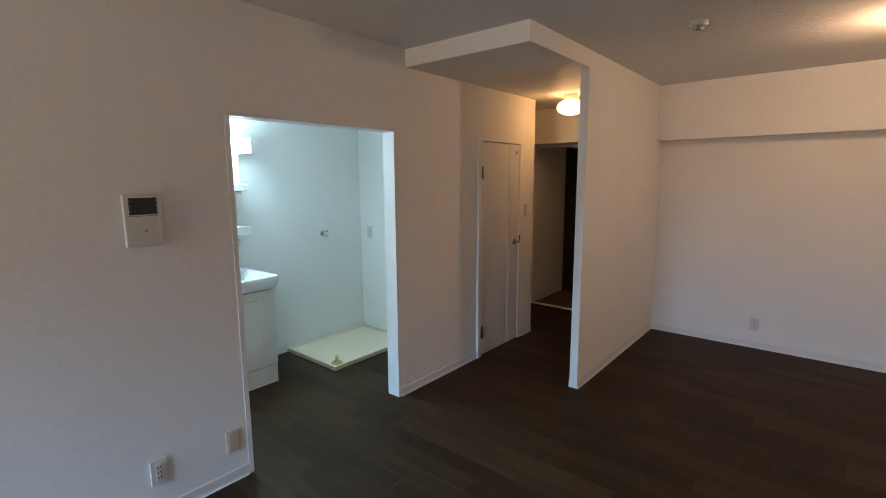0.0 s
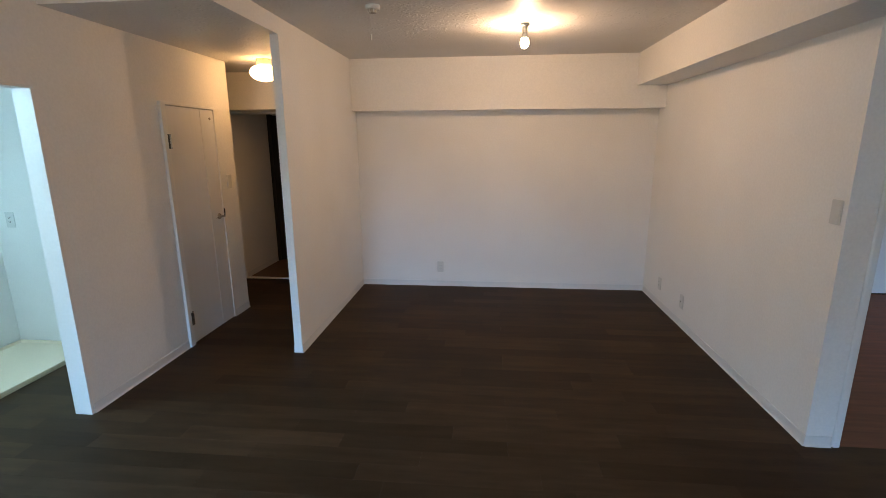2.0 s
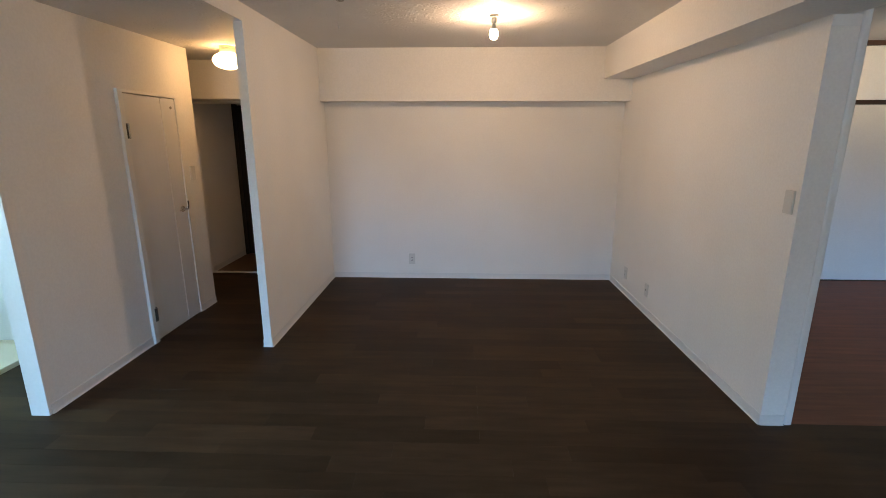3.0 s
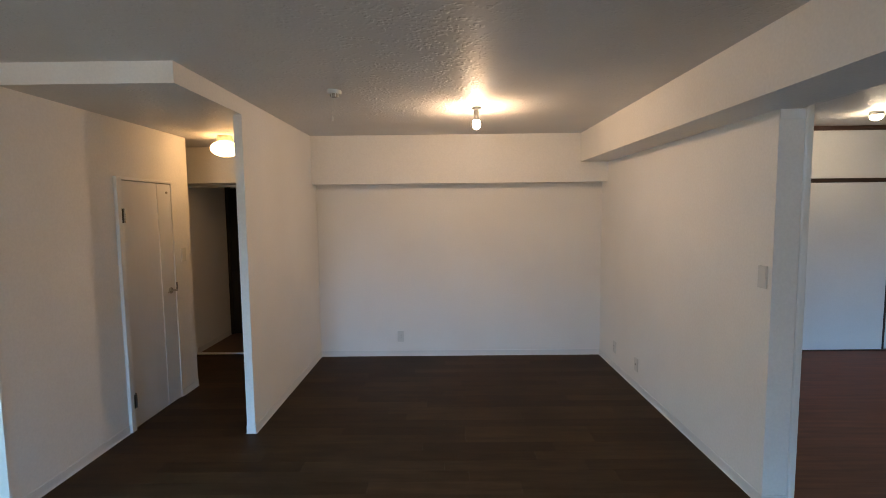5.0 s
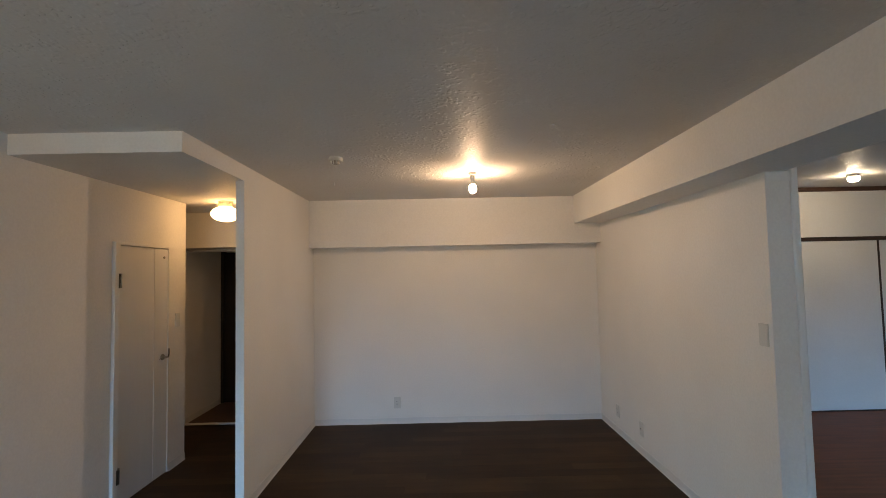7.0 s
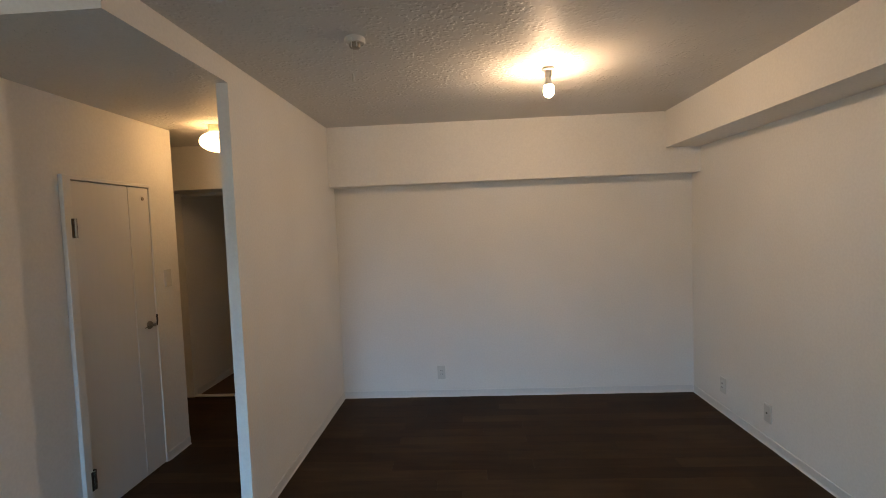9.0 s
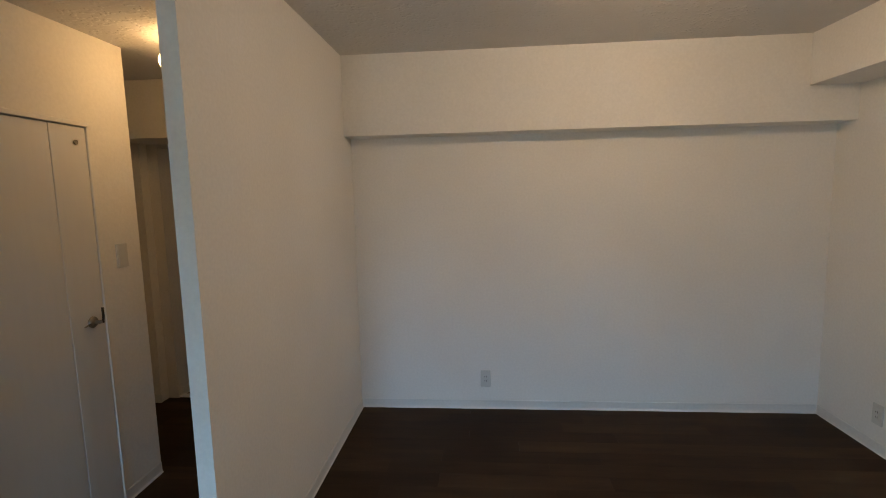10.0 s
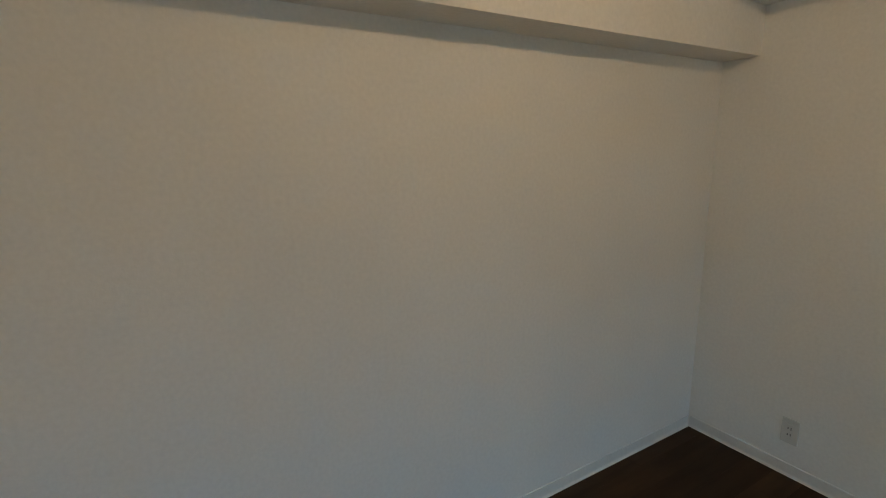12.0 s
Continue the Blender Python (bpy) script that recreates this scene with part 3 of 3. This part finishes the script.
bmesh.ops.bevel(basin, geom=[e for e in basin.edges if all(v in rings[2] + rings[3] for v in e.verts)], offset=0.008, segments=3, profile=0.5, affect="EDGES")
smooth(under(vanity, "basin", basin, CERAMIC, "glossy white moulded basin"), 35)

unit = thing("mirror_unit", (-3.5, 1.66, 1.1), "white mirror unit with trays and lit lamp", "mirror cabinet")
under(unit, "back_panel", boxed((-3.539, -3.505, 1.352, 1.960, 0.845, 1.86), bevel=0.003), CABINET)
under(unit, "mirror", boxed((-3.505, -3.440, 1.372, 1.962, 1.52, 1.752), bevel=0.003), CABINET, "white mirror door edge")
under(unit, "mirror_glass", boxed((-3.440, -3.436, 1.382, 1.74, 1.53, 1.745), bevel=0.001), MIRROR, "mirror glass")
tray = under(unit, "tray", boxed((-3.505, -3.385, 1.36, 1.995, 1.464, 1.518), bevel=0.006, segments=3), CABINET)
sub(unit, tray, "tray_bottom", boxed((-3.505, -3.41, 1.40, 1.965, 1.43, 1.463), bevel=0.01), CABINET)
under(unit, "lower_tray", boxed((-3.505, -3.375, 1.36, 2.0, 1.118, 1.187), bevel=0.006, segments=3), CABINET)
under(unit, "lamp_cover", boxed((-3.440, -3.255, 1.345, 1.974, 1.753, 1.864), bevel=0.012, segments=3), TUBE, "glowing white lamp cover")
under(unit, "lamp_back", boxed((-3.539, -3.441, 1.345, 1.990, 1.750, 1.867), bevel=0.004), CABINET)
# plate added out of view, keeps the lamp's end from flooding the wall
under(unit, "lamp_end_blocker", boxed((-3.539, -3.258, 1.9745, 1.982, 1.750, 1.867), bevel=0.002), CABINET, "unseen white plate added to block the lamp's end")
smooth(under(unit, "faucet", tube([(-3.50, 1.90, 1.07), (-3.42, 1.90, 1.075), (-3.36, 1.895, 1.060)], 0.016, 14), CHROME, "chrome faucet"))

pan = thing("washing_machine_pan", (-3.17, 2.79, 0), "ivory plastic washing machine drain pan on the floor", "drain pan")
X0, X1, Y0, Y1 = -3.530, -2.835, 2.345, 3.255
rim = bmesh.new()
loops = [((0.004, 0), 0.0), ((0.0, 0), 0.033), ((0.003, 0), 0.037), ((0.015, 0), 0.037), ((0.019, 0), 0.033), ((0.030, 0), 0.022)]
rows_ = []
for (inset, _), z in loops:
    rows_.append([rim.verts.new(p) for p in ((X0 + inset, Y0 + inset, z), (X1 - inset, Y0 + inset, z), (X1 - inset, Y1 - inset, z), (X0 + inset, Y1 - inset, z))])
for a, b in zip(rows_, rows_[1:]):
    for i in range(4):
        rim.faces.new((a[i], a[(i + 1) % 4], b[(i + 1) % 4], b[i]))
rim.faces.new(rows_[-1])
under(pan, "tray", rim, PAN)
drain = under(pan, "drain_trap", turned([(0, 0.022), (0.046, 0.022), (0.046, 0.030), (0.036, 0.036), (0.026, 0.036), (0.024, 0.046), (0, 0.048)], 28, -2.925, 2.435), BRASS, "yellowed drain trap")
smooth(drain)
smooth(sub(pan, drain, "elbow", tube([(-2.925, 2.435, 0.042), (-2.925, 2.435, 0.066), (-2.945, 2.450, 0.076)], 0.014, 12), PAN))

tap = thing("washer_tap", (-3.54, 2.79, 1.04), "chrome washing machine tap on the washroom wall", "tap")
smooth(under(tap, "flange", tube([(-3.54, 2.79, 1.04), (-3.532, 2.79, 1.04)], 0.026, 22), CHROME))
spout = under(tap, "spout", tube([(-3.535, 2.79, 1.04), (-3.50, 2.79, 1.04), (-3.482, 2.79, 1.035), (-3.474, 2.79, 1.016)], 0.013, 14), CHROME)
smooth(spout)
smooth(sub(tap, spout, "tap_handle", tube([(-3.505, 2.79, 1.048), (-3.505, 2.79, 1.062), (-3.498, 2.822, 1.065)], 0.009, 12), CHROME))

# pull cord beside the detector
cord = thing("pull_cord", (-0.487, 3.045, ZC), "thin pale pull cord hanging from the ceiling", "cord")
part("string", tube([(0, 0, 0), (0.001, 0, -0.09), (0, 0, -0.18)], 0.0008, 6), PLATE, cord)
smooth(part("bead", turned([(0, -0.178), (0.004, -0.181), (0.0055, -0.195), (0.0035, -0.212), (0, -0.214)], 12), PLATE, cord))

# ---- floors, plank by plank ----
floor = structure("floor", boxed((-3.64, XEE, YS, 5.255, -0.10, -0.008)), UNDERLAY, "dark walnut plank floor", "floor")
floor_east = structure("floor_east", boxed((2.06, XEE, 2.418, 5.75, -0.0075, -0.004)), UNDERLAY, "red-brown plank floor of the next room", "floor")
floor_entry = structure("floor_entry", boxed((-2.75, XPL, 5.255, 6.3, -0.10, 0.0)), ENTRY_FLOOR, "brown floor of the entry", "floor")


def plank_faces(x0, x1, y0, y1, base):
    """Vertices and faces of one plank: sides, a narrow chamfer and the top."""
    g, c = 0.0001, 0.0003
    x0, x1, y0, y1 = x0 + g, x1 - g, y0 + g, y1 - g
    v = [(x0, y0, -0.007), (x1, y0, -0.007), (x1, y1, -0.007), (x0, y1, -0.007), (x0, y0, -c), (x1, y0, -c), (x1, y1, -c), (x0, y1, -c),
         (x0 + c, y0 + c, 0), (x1 - c, y0 + c, 0), (x1 - c, y1 - c, 0), (x0 + c, y1 - c, 0)]
    f = [(8, 9, 10, 11)]
    for i in range(4):
        j = (i + 1) % 4
        f += [(i, j, j + 4, i + 4), (i + 4, j + 4, j + 8, i + 8)]
    return v, [tuple(k + base for k in q) for q in f]


def laid(x0, x1, y0, y1, width, length, rng):
    """Rows of staggered planks that fill a rectangle."""
    y = y0
    while y < y1 - 0.003:
        w = min(width, y1 - y)
        x = x0 - rng.choice((0.0, 0.15, 0.3, 0.45, 0.6, 0.75))
        while x < x1 - 0.003:
            a, b = max(x, x0), min(x + length, x1)
            if b - a > 0.002:
                yield a, b, y, y + w
            x += length
        y += width


rng = random.Random(7)
shared, loose = {}, [[], []]
PW, PL = 0.118, 0.90
near = 0
areas = [(-3.54, XEE, 2.418 - 43 * PW, 2.418), (-3.54, 2.06, 2.418, 2.418 + 24 * PW)]
for area in areas:
    for a, b, y0, y1 in laid(*area, PW, PL, rng):
        if a >= -2.2 and b <= 2.07 and y0 > 1.0 and y1 < 5.15 and near < 300:
            near += 1
            key = (round(b - a, 3), round(y1 - y0, 3))
            if key not in shared:
                me = bpy.data.meshes.new("plank")
                v, f = plank_faces(0, key[0], 0, key[1], 0)
                me.from_pydata(v, [], f)
                me.materials.append(WALNUT)
                shared[key] = me
            ob = new("plank", shared[key])
            ob.location = (a, y0, 0)
            ob.parent = floor
        else:
            v, f = plank_faces(a, b, y0, y1, len(loose[0]))
            loose[0] += v
            loose[1] += f
me = bpy.data.meshes.new("planking")
me.from_pydata(loose[0], [], loose[1])
me.materials.append(WALNUT_FAR)
ob = new("planking", me)
ob.parent = floor
tagged(ob, kind="stuff")
loose = [[], []]
for a, b, y0, y1 in laid(2.06, XEE, 2.418, 5.75, 0.10, 0.90, rng):
    v, f = plank_faces(a, b, y0, y1, len(loose[0]))
    loose[0] += v
    loose[1] += f
me = bpy.data.meshes.new("planking")
me.from_pydata(loose[0], [], loose[1])
me.materials.append(REDWOOD)
ob = new("planking", me)
ob.parent = floor_east
tagged(ob, kind="stuff")
